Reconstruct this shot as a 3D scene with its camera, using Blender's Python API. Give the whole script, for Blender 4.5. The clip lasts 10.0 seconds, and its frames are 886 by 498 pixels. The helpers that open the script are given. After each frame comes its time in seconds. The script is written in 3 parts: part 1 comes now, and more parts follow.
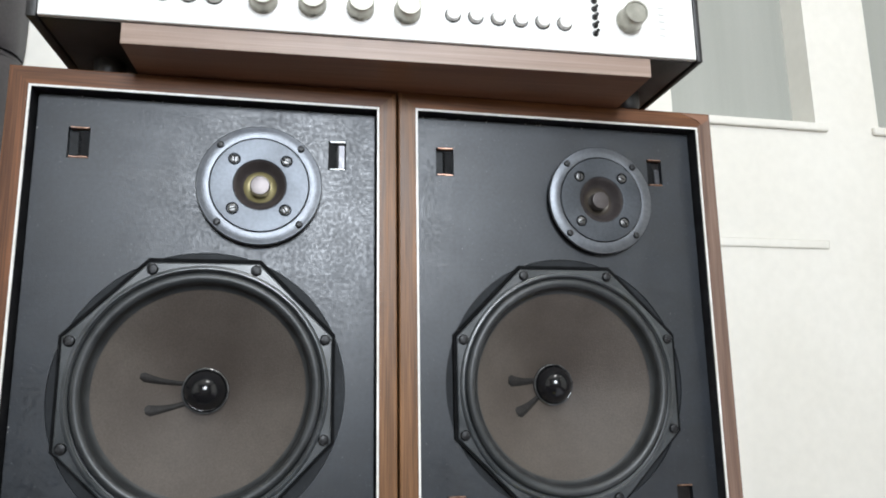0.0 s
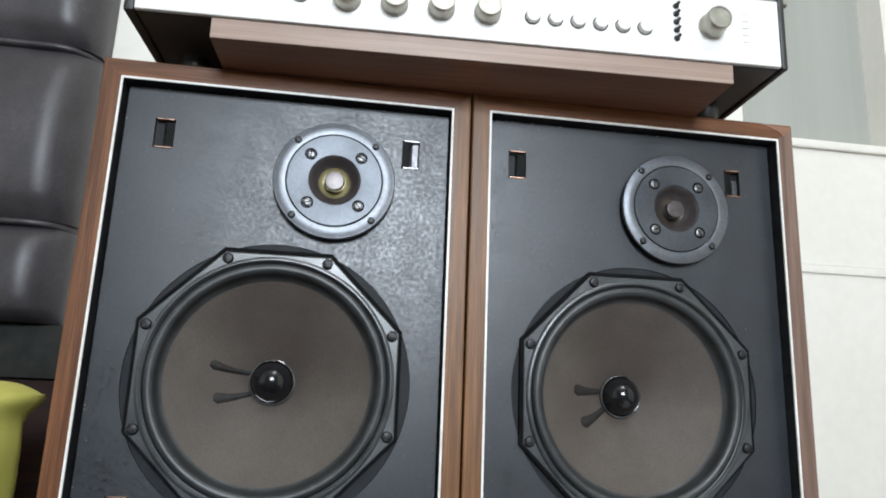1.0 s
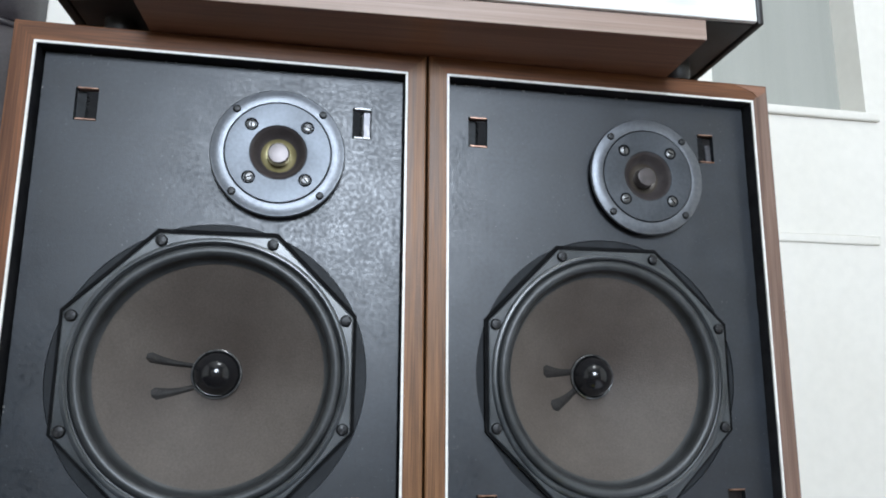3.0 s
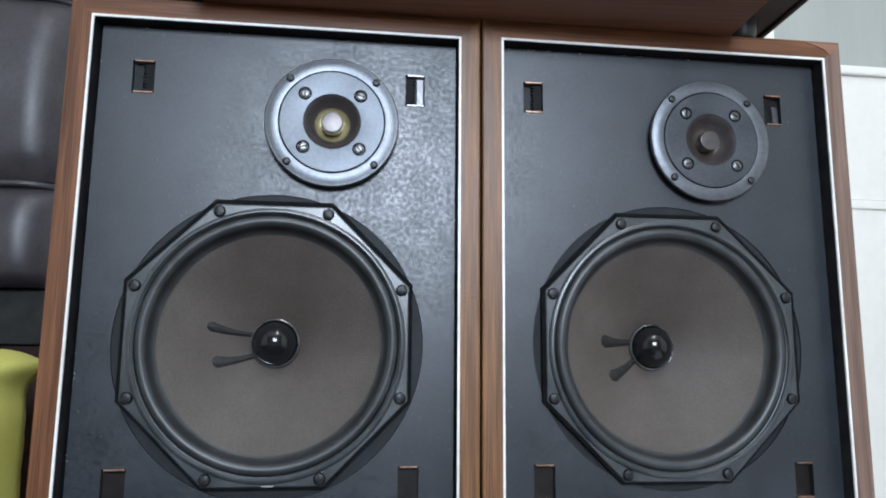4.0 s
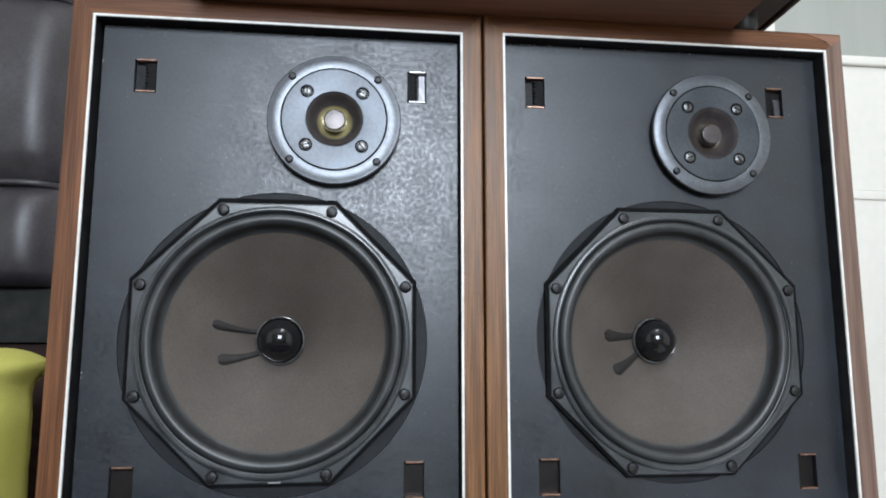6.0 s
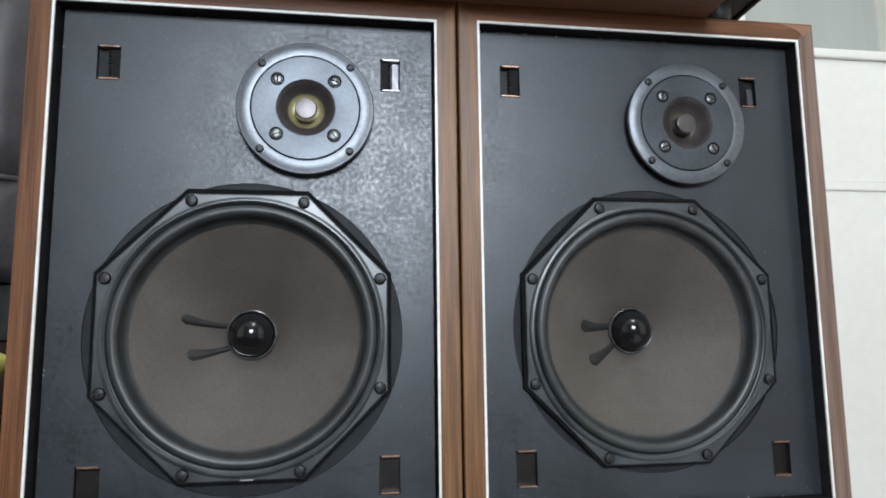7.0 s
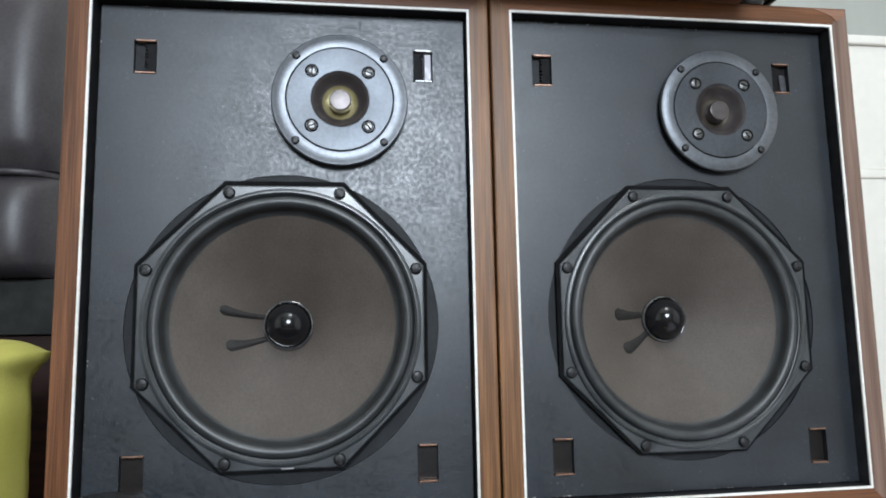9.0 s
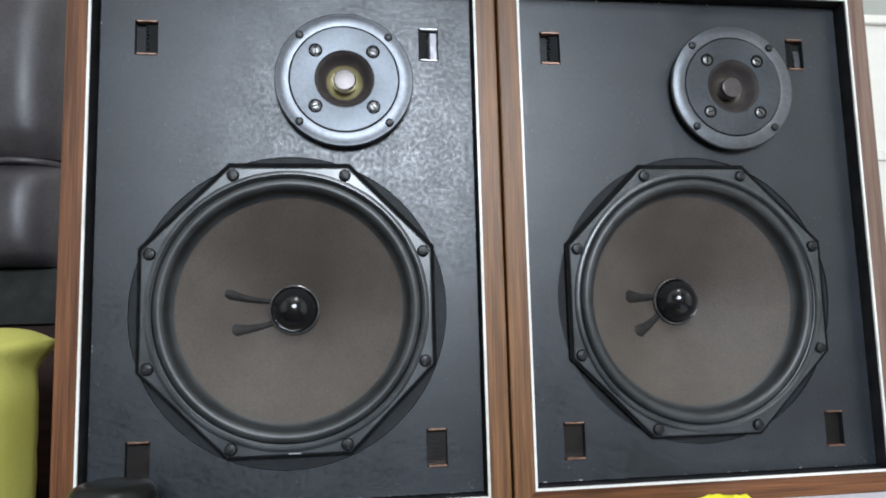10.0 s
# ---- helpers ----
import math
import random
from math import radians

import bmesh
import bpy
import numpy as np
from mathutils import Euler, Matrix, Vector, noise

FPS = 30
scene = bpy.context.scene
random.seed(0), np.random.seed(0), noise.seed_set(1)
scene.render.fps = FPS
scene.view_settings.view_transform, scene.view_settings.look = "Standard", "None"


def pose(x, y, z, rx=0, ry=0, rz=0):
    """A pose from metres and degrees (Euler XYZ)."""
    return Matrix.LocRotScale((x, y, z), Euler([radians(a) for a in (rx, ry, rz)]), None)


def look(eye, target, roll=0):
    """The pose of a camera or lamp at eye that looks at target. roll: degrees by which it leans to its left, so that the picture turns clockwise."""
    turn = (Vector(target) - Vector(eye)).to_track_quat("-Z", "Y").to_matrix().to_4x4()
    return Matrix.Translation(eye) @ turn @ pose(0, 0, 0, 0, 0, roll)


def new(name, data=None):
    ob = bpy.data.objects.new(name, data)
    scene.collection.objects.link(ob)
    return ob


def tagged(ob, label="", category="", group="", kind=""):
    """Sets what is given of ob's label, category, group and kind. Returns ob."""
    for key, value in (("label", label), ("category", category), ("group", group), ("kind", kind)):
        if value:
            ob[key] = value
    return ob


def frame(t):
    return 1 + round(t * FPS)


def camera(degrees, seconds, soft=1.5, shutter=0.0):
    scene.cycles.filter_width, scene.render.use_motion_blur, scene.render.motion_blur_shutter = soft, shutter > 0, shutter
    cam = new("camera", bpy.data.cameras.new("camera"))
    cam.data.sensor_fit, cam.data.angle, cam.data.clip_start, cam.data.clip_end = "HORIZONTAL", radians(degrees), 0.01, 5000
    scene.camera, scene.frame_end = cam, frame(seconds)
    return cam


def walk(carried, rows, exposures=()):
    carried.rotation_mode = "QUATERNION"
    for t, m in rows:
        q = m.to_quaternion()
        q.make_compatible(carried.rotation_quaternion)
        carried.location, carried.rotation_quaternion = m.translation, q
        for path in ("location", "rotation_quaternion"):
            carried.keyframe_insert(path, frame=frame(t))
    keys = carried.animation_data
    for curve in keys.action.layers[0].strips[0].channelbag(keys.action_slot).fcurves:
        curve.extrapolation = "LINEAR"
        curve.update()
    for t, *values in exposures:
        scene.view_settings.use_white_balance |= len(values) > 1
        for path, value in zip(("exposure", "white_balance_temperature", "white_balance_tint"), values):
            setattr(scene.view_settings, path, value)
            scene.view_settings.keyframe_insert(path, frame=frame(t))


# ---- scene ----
cam = camera(65.0, 10.0, soft=1.9)
EXPOSURES = [(0.0, 0.27, 6280, 10), (0.5, 0.20, 6230, 10), (1.0, 0.22, 6180, 9), (2.0, 0.32, 6080, 9), (3.5, 0.23, 5780, 9), (4.5, 0.27, 5680, 9),
             (5.0, 0.26, 5980, 10), (6.5, 0.23, 6030, 9), (7.5, 0.10, 6030, 8), (8.0, 0.10, 6030, 8), (8.5, 0.18, 6030, 8), (10.0, 0.28, 6030, 9)]
PATH = [
    (0, (-0.085, -0.562, 0.167), (0.347, 1.356, 0.533), -0.9),
    (0.2, (-0.091, -0.567, 0.176), (0.301, 1.357, 0.556), -1.6),
    (0.5, (-0.09, -0.553, 0.163), (0.31, 1.371, 0.537), -1.3),
    (0.6, (-0.091, -0.551, 0.157), (0.298, 1.375, 0.533), -1.0),
    (0.8, (-0.095, -0.558, 0.156), (0.212, 1.382, 0.532), -0.0),
    (1, (-0.099, -0.552, 0.148), (0.187, 1.379, 0.583), 2.2),
    (1.3, (-0.097, -0.553, 0.148), (0.24, 1.376, 0.556), 1.7),
    (1.5, (-0.095, -0.548, 0.141), (0.246, 1.394, 0.477), 2.4),
    (1.7, (-0.095, -0.552, 0.144), (0.211, 1.403, 0.439), 3.0),
    (2, (-0.087, -0.548, 0.151), (0.207, 1.41, 0.433), 2.7),
    (2.2, (-0.083, -0.544, 0.153), (0.235, 1.411, 0.434), 2.1),
    (3.3, (-0.081, -0.503, 0.156), (0.286, 1.423, 0.55), 0.2),
    (3.5, (-0.081, -0.5, 0.149), (0.267, 1.435, 0.513), 0.1),
    (4, (-0.087, -0.505, 0.153), (0.153, 1.458, 0.452), 0.5),
    (4.5, (-0.087, -0.504, 0.153), (0.152, 1.46, 0.444), 0.2),
    (5, (-0.089, -0.505, 0.151), (0.142, 1.459, 0.449), -0.0),
    (6.3, (-0.089, -0.507, 0.156), (0.157, 1.46, 0.427), -0.1),
    (6.5, (-0.089, -0.504, 0.156), (0.195, 1.458, 0.423), -0.4),
    (7, (-0.089, -0.499, 0.154), (0.224, 1.459, 0.415), -0.7),
    (7.5, (-0.092, -0.498, 0.153), (0.237, 1.458, 0.409), -1.1),
    (8, (-0.094, -0.497, 0.152), (0.242, 1.458, 0.407), -1.2),
    (8.5, (-0.102, -0.496, 0.153), (0.201, 1.465, 0.403), -1.2),
    (9, (-0.106, -0.498, 0.151), (0.174, 1.467, 0.395), -1.1),
    (9.5, (-0.105, -0.492, 0.147), (0.165, 1.476, 0.379), -1.2),
    (10, (-0.105, -0.489, 0.145), (0.154, 1.482, 0.366), -1.5),
]
walk(cam, [(t, look(eye, target, roll)) for t, eye, target, roll in PATH], EXPOSURES)

# ---------------------------------------------------------------- light
world = bpy.data.worlds.new("world")
scene.world = world
world.use_nodes = True
wn = world.node_tree
sky = wn.nodes.new("ShaderNodeTexSky")
sky.sky_type, sky.sun_disc = "NISHITA", False
sky.sun_elevation, sky.sun_rotation = radians(35), radians(200)
wn.links.new(sky.outputs[0], wn.nodes["Background"].inputs[0])
wn.nodes["Background"].inputs[1].default_value = 0.10


def area_lamp(name, eye, target, w, h, watts, colour):
    data = bpy.data.lights.new(name, "AREA")
    data.shape, data.size, data.size_y, data.energy, data.color = "RECTANGLE", w, h, watts, colour
    ob = new(name, data)
    ob.matrix_world = look(eye, target)
    return ob


# daylight of the window behind the camera, and an added, unseen overhead fill
area_lamp("window_daylight", (0.0, -2.44, 0.95), (0.0, 0.0, 0.5), 0.72, 0.62, 51, (0.91, 0.96, 1.0))
area_lamp("overhead_fill_light", (0.25, -1.1, 1.87), (0.25, -1.1, 0.0), 0.42, 0.42, 8, (1.0, 0.97, 0.92))

# ---------------------------------------------------------------- materials


def make_mat(name, dark, light, rough=0.5, metal=0.0, scale=(30, 30, 30), fine=None, bump=0.0, bump_scale=300.0,
             rough_var=0.0, coat=0.0, spec=0.5, lo=0.35, hi=0.65, random_amount=0.0, rough_scale=0.0, specks=0.0, tint=None):
    """Two-scale noise colour, roughness variation and a fine relief, in metres of the object."""
    m = bpy.data.materials.new(name)
    m.use_nodes = True
    nt = m.node_tree
    n, l = nt.nodes, nt.links
    b = n["Principled BSDF"]
    tc = n.new("ShaderNodeTexCoord")
    mp = n.new("ShaderNodeMapping")
    mp.inputs["Scale"].default_value = scale
    l.new(tc.outputs["Object"], mp.inputs[0])
    n1 = n.new("ShaderNodeTexNoise")
    n1.inputs["Scale"].default_value, n1.inputs["Detail"].default_value = 1.0, 6.0
    l.new(mp.outputs[0], n1.inputs["Vector"])
    ramp = n.new("ShaderNodeValToRGB")
    ramp.color_ramp.elements[0].position, ramp.color_ramp.elements[1].position = lo, hi
    ramp.color_ramp.elements[0].color, ramp.color_ramp.elements[1].color = (*dark, 1), (*light, 1)
    l.new(n1.outputs["Fac"], ramp.inputs[0])
    colour = ramp.outputs[0]
    if fine:
        mp2 = n.new("ShaderNodeMapping")
        mp2.inputs["Scale"].default_value = fine[0]
        l.new(tc.outputs["Object"], mp2.inputs[0])
        n2 = n.new("ShaderNodeTexNoise")
        n2.inputs["Scale"].default_value, n2.inputs["Detail"].default_value = 1.0, 3.0
        l.new(mp2.outputs[0], n2.inputs["Vector"])
        mr = n.new("ShaderNodeMapRange")
        mr.inputs[1].default_value, mr.inputs[2].default_value = 0.3, 0.7
        mr.inputs[3].default_value, mr.inputs[4].default_value = 1.0 - fine[1], 1.0 + fine[1]
        l.new(n2.outputs["Fac"], mr.inputs[0])
        mix = n.new("ShaderNodeMix")
        mix.data_type, mix.blend_type = "RGBA", "MULTIPLY"
        mix.inputs[0].default_value = 1.0
        l.new(colour, mix.inputs[6])
        l.new(mr.outputs[0], mix.inputs[7])
        colour = mix.outputs[2]
    if random_amount:
        info = n.new("ShaderNodeObjectInfo")
        mr3 = n.new("ShaderNodeMapRange")
        mr3.inputs[3].default_value, mr3.inputs[4].default_value = 1 - random_amount, 1 + random_amount
        l.new(info.outputs["Random"], mr3.inputs[0])
        mix3 = n.new("ShaderNodeMix")
        mix3.data_type, mix3.blend_type = "RGBA", "MULTIPLY"
        mix3.inputs[0].default_value = 1.0
        l.new(colour, mix3.inputs[6])
        l.new(mr3.outputs[0], mix3.inputs[7])
        colour = mix3.outputs[2]
    if specks:
        # sparse pale specks, thicker in some patches than in others
        n5 = n.new("ShaderNodeTexNoise")
        n5.inputs["Scale"].default_value, n5.inputs["Detail"].default_value = 420.0, 2.0
        l.new(tc.outputs["Object"], n5.inputs["Vector"])
        n6 = n.new("ShaderNodeTexNoise")
        n6.inputs["Scale"].default_value, n6.inputs["Detail"].default_value = 26.0, 2.0
        l.new(tc.outputs["Object"], n6.inputs["Vector"])
        add = n.new("ShaderNodeMath")
        add.operation = "MULTIPLY_ADD"
        add.inputs[1].default_value = 0.35
        l.new(n6.outputs["Fac"], add.inputs[0])
        l.new(n5.outputs["Fac"], add.inputs[2])
        mr5 = n.new("ShaderNodeMapRange")
        mr5.inputs[1].default_value, mr5.inputs[2].default_value = 0.86, 0.95
        l.new(add.outputs[0], mr5.inputs[0])
        mix5 = n.new("ShaderNodeMix")
        mix5.data_type = "RGBA"
        mix5.inputs[7].default_value = (specks, specks * 1.08, specks * 1.14, 1)
        l.new(mr5.outputs[0], mix5.inputs[0])
        l.new(colour, mix5.inputs[6])
        colour = mix5.outputs[2]
    l.new(colour, b.inputs["Base Color"])
    b.inputs["Metallic"].default_value = metal
    b.inputs["Roughness"].default_value = rough
    b.inputs["Specular IOR Level"].default_value = spec
    b.inputs["Coat Weight"].default_value = coat
    if tint:
        b.inputs["Specular Tint"].default_value = (*tint, 1)
    if rough_var:
        mr2 = n.new("ShaderNodeMapRange")
        mr2.inputs[3].default_value, mr2.inputs[4].default_value = rough - rough_var, rough + rough_var
        mr2.inputs[1].default_value, mr2.inputs[2].default_value = 0.3, 0.7
        src = n1
        if rough_scale:
            src = n.new("ShaderNodeTexNoise")
            src.inputs["Scale"].default_value, src.inputs["Detail"].default_value = rough_scale, 3.0
            l.new(tc.outputs["Object"], src.inputs["Vector"])
        fac = src.outputs["Fac"]
        if rough_scale:
            cloud = n.new("ShaderNodeTexNoise")
            cloud.inputs["Scale"].default_value, cloud.inputs["Detail"].default_value = rough_scale * 0.12, 5.0
            l.new(tc.outputs["Object"], cloud.inputs["Vector"])
            blend = n.new("ShaderNodeMix")
            blend.inputs[0].default_value = 0.34
            l.new(fac, blend.inputs[2])
            l.new(cloud.outputs["Fac"], blend.inputs[3])
            fac = blend.outputs[0]
        l.new(fac, mr2.inputs[0])
        l.new(mr2.outputs[0], b.inputs["Roughness"])
    if bump:
        n4 = n.new("ShaderNodeTexNoise")
        n4.inputs["Scale"].default_value, n4.inputs["Detail"].default_value = bump_scale, 4.0
        l.new(tc.outputs["Object"], n4.inputs["Vector"])
        bp = n.new("ShaderNodeBump")
        bp.inputs["Strength"].default_value, bp.inputs["Distance"].default_value = bump, 0.001
        l.new(n4.outputs["Fac"], bp.inputs["Height"])
        l.new(bp.outputs[0], b.inputs["Normal"])
    return m


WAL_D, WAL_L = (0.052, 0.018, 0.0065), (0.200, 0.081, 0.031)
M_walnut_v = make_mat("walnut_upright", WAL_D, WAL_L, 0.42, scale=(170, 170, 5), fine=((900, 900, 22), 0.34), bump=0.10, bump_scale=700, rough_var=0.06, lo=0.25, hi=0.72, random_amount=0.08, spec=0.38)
M_walnut_h = make_mat("walnut_level", WAL_D, WAL_L, 0.42, scale=(5, 170, 170), fine=((22, 900, 900), 0.34), bump=0.10, bump_scale=700, rough_var=0.06, lo=0.25, hi=0.72, random_amount=0.08, spec=0.38)
# outer right board: sheen from the white wall mixed into a paler, greyer colour
M_walnut_sheen = make_mat("sheen_walnut_upright", (0.085, 0.048, 0.034), (0.22, 0.142, 0.108), 0.36, scale=(170, 170, 5), fine=((900, 900, 22), 0.22), bump=0.10, bump_scale=700, rough_var=0.06, lo=0.25, hi=0.72)
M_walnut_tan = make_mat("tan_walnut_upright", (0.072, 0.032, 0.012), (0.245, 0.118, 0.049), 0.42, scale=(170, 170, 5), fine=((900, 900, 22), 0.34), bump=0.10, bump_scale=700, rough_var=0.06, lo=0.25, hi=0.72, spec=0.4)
M_board = make_mat("walnut_board", (0.17, 0.075, 0.042), (0.29, 0.15, 0.095), 0.38, scale=(4, 120, 260), fine=((14, 700, 1100), 0.18), bump=0.15, bump_scale=600, rough_var=0.05, lo=0.25, hi=0.75)
# the board's wood made paler: light on its front edge put into the colour
M_lit_edge = make_mat("lit_edge_wood", (0.28, 0.195, 0.155), (0.38, 0.285, 0.235), 0.35, scale=(4, 120, 300), fine=((14, 700, 1300), 0.14), bump=0.1, bump_scale=600, lo=0.25, hi=0.75)
M_strip = make_mat("white_inlay", (0.70, 0.68, 0.63), (0.86, 0.85, 0.82), 0.4, scale=(40, 40, 40), fine=((300, 300, 300), 0.06))
M_black_wood = make_mat("black_edge_paint", (0.010, 0.010, 0.012), (0.024, 0.024, 0.027), 0.65, scale=(60, 60, 60), bump=0.4, bump_scale=500, spec=0.25)
M_chip = make_mat("chipped_edge", (0.10, 0.098, 0.095), (0.42, 0.41, 0.39), 0.8, scale=(400, 400, 400), bump=0.5, bump_scale=900)
M_baffle = make_mat("blue_black_coated_board", (0.0060, 0.0083, 0.0117), (0.0115, 0.0153, 0.0213), 0.42, scale=(22, 22, 22), fine=((340, 340, 340), 0.28), bump=0.085, bump_scale=760, rough_var=0.135, rough_scale=330, spec=0.77, specks=0.075, tint=(0.97, 0.98, 1.0))
# near-black that stands for the shade in gaps, holes and screw recesses
M_recess_shade = make_mat("matt_black_recess_shade", (0.0035, 0.0036, 0.0040), (0.0075, 0.0078, 0.0085), 0.85, scale=(80, 80, 80), bump=0.3, bump_scale=500, spec=0.1)
# recess round the woofer: its shade is put into the darker colour
M_ring = make_mat("shaded_black_ring", (0.0045, 0.006, 0.008), (0.010, 0.0125, 0.0155), 0.6, scale=(40, 40, 40), fine=((500, 500, 500), 0.3), bump=0.2, bump_scale=900, spec=0.32)
M_basket = make_mat("dark_enamelled_steel", (0.020, 0.024, 0.027), (0.044, 0.050, 0.055), 0.33, scale=(35, 35, 35), fine=((500, 500, 500), 0.2), bump=0.03, bump_scale=420, rough_var=0.05, spec=0.9)
M_rubber = make_mat("black_rubber_surround", (0.018, 0.020, 0.021), (0.036, 0.039, 0.041), 0.42, scale=(50, 50, 50), bump=0.12, bump_scale=500, spec=0.6)
M_cone = make_mat("grey_brown_paper_cone", (0.060, 0.048, 0.040), (0.104, 0.089, 0.076), 0.62, scale=(10, 10, 10), fine=((650, 650, 650), 0.12), bump=0.25, bump_scale=700, spec=0.35, rough_var=0.08)
M_cap = make_mat("gloss_black_dome", (0.006, 0.006, 0.007), (0.010, 0.010, 0.011), 0.14, scale=(60, 60, 60), bump=0.05, bump_scale=200)
M_capring = make_mat("gloss_glue_ring", (0.03, 0.03, 0.03), (0.07, 0.07, 0.07), 0.10, scale=(200, 200, 200), bump=0.25, bump_scale=400, spec=1.0, coat=0.6)
M_lid = make_mat("black_plastic_lid", (0.006, 0.006, 0.0055), (0.012, 0.012, 0.011), 0.30, scale=(60, 60, 60), bump=0.1, bump_scale=300, spec=0.3)
M_glue = make_mat("black_lead_glue", (0.006, 0.0055, 0.005), (0.014, 0.012, 0.011), 0.6, scale=(200, 200, 200), bump=0.6, bump_scale=700)
M_flange = make_mat("grey_black_moulded_plastic", (0.064, 0.070, 0.079), (0.082, 0.088, 0.098), 0.40, metal=0.8, scale=(30, 30, 30), fine=((400, 400, 400), 0.12), bump=0.06, bump_scale=420, rough_var=0.05, spec=0.62)
M_rim = make_mat("grey_moulded_rim", (0.118, 0.126, 0.139), (0.146, 0.154, 0.168), 0.41, metal=0.8, scale=(30, 30, 30), fine=((400, 400, 400), 0.12), bump=0.06, bump_scale=420, rough_var=0.05, spec=0.8)
# one horn plastic in two colours: lit for the left tweeter, unlit for the right
M_horn_lit = make_mat("lit_amber_horn", (0.26, 0.225, 0.105), (0.40, 0.35, 0.18), 0.26, metal=0.35, scale=(60, 60, 60), bump=0.08, bump_scale=300)
M_horn_unlit = make_mat("unlit_brown_horn", (0.060, 0.050, 0.040), (0.095, 0.080, 0.064), 0.34, metal=0.3, scale=(60, 60, 60), bump=0.08, bump_scale=300)
M_mouth = make_mat("brown_black_horn_mouth", (0.040, 0.034, 0.034), (0.062, 0.053, 0.052), 0.34, scale=(60, 60, 60), fine=((400, 400, 400), 0.12), bump=0.05, bump_scale=420)
M_plug = make_mat("pale_tweeter_dome", (0.085, 0.075, 0.074), (0.120, 0.107, 0.106), 0.36, metal=0.7, scale=(120, 120, 120), bump=0.06, bump_scale=400)
M_screw_dark = make_mat("blackened_screw", (0.010, 0.010, 0.011), (0.035, 0.035, 0.036), 0.42, metal=0.5, scale=(300, 300, 300), bump=0.2, bump_scale=900)
M_screw_zinc = make_mat("zinc_screw", (0.09, 0.09, 0.09), (0.20, 0.20, 0.20), 0.34, metal=0.95, scale=(300, 300, 300), bump=0.2, bump_scale=900)
M_copper = make_mat("copper_lip", (0.40, 0.23, 0.16), (0.62, 0.40, 0.31), 0.32, metal=1.0, scale=(200, 200, 200))
M_bronze = make_mat("dark_bronzed_clip", (0.004, 0.0034, 0.0033), (0.012, 0.009, 0.008), 0.42, scale=(120, 120, 120), bump=0.1, bump_scale=400, spec=0.3)
M_smoke = make_mat("smoky_grey_clip", (0.007, 0.008, 0.009), (0.016, 0.018, 0.020), 0.5, scale=(160, 160, 160), bump=0.1, bump_scale=400, spec=0.25)
M_nickel = make_mat("bright_nickel_clip", (0.42, 0.42, 0.43), (0.62, 0.62, 0.63), 0.42, metal=0.9, scale=(150, 150, 150), bump=0.1, bump_scale=400)
M_dull = make_mat("dull_spring_steel", (0.20, 0.195, 0.21), (0.36, 0.35, 0.37), 0.45, metal=0.6, scale=(150, 150, 150))
M_spring = make_mat("dark_spring_steel", (0.045, 0.046, 0.052), (0.10, 0.10, 0.11), 0.45, metal=0.4, scale=(220, 220, 220))
M_hook = make_mat("black_plastic_hooks", (0.003, 0.003, 0.0035), (0.008, 0.008, 0.009), 0.6, scale=(300, 300, 300), spec=0.15)
M_silver = make_mat("brushed_aluminium_face", (0.74, 0.73, 0.71), (0.82, 0.81, 0.79), 0.5, metal=0.1, scale=(3, 90, 700), fine=((12, 300, 2500), 0.04), bump=0.04, bump_scale=900)
M_knob = make_mat("turned_aluminium_knob", (0.36, 0.35, 0.30), (0.50, 0.49, 0.43), 0.34, metal=0.75, scale=(60, 60, 60), fine=((900, 900, 900), 0.08))
M_case = make_mat("black_receiver_case", (0.012, 0.011, 0.011), (0.026, 0.025, 0.024), 0.45, scale=(40, 40, 40), bump=0.3, bump_scale=700)
M_dial = make_mat("grey_dial_glass", (0.16, 0.17, 0.17), (0.24, 0.25, 0.25), 0.15, scale=(10, 10, 10))
M_print = make_mat("grey_print", (0.55, 0.55, 0.54), (0.62, 0.62, 0.60), 0.6)
M_wall = make_mat("cream_white_wall_paint", (0.83, 0.805, 0.740), (0.87, 0.848, 0.790), 0.55, scale=(4, 4, 4), fine=((60, 60, 60), 0.02), bump=0.08, bump_scale=120)
# unseen back wall, made darker to weaken its reflection in the baffles
M_wall_back = make_mat("darkened_unseen_wall", (0.33, 0.315, 0.285), (0.39, 0.37, 0.335), 0.6, scale=(4, 4, 4), fine=((60, 60, 60), 0.03), bump=0.08, bump_scale=120)
M_gloss = make_mat("cream_gloss_woodwork", (0.83, 0.808, 0.745), (0.88, 0.858, 0.80), 0.32, scale=(7, 7, 7), fine=((90, 90, 90), 0.02), bump=0.06, bump_scale=90)
M_blind = make_mat("grey_roller_blind", (0.38, 0.39, 0.36), (0.42, 0.43, 0.40), 0.75, scale=(25, 3, 1.5), fine=((500, 500, 500), 0.06), bump=0.1, bump_scale=900)
M_leather = make_mat("black_leather", (0.027, 0.023, 0.027), (0.052, 0.046, 0.052), 0.46, scale=(14, 14, 14), fine=((260, 260, 260), 0.2), bump=0.6, bump_scale=30, rough_var=0.07, spec=0.65)
M_base = make_mat("dark_grey_fabric", (0.011, 0.012, 0.011), (0.022, 0.023, 0.021), 0.9, scale=(40, 40, 40), fine=((900, 900, 900), 0.25), bump=0.5, bump_scale=900)
M_darkwood = make_mat("dark_red_brown_wood", (0.012, 0.005, 0.004), (0.026, 0.010, 0.008), 0.7, scale=(6, 90, 90), bump=0.15, bump_scale=300, spec=0.2)
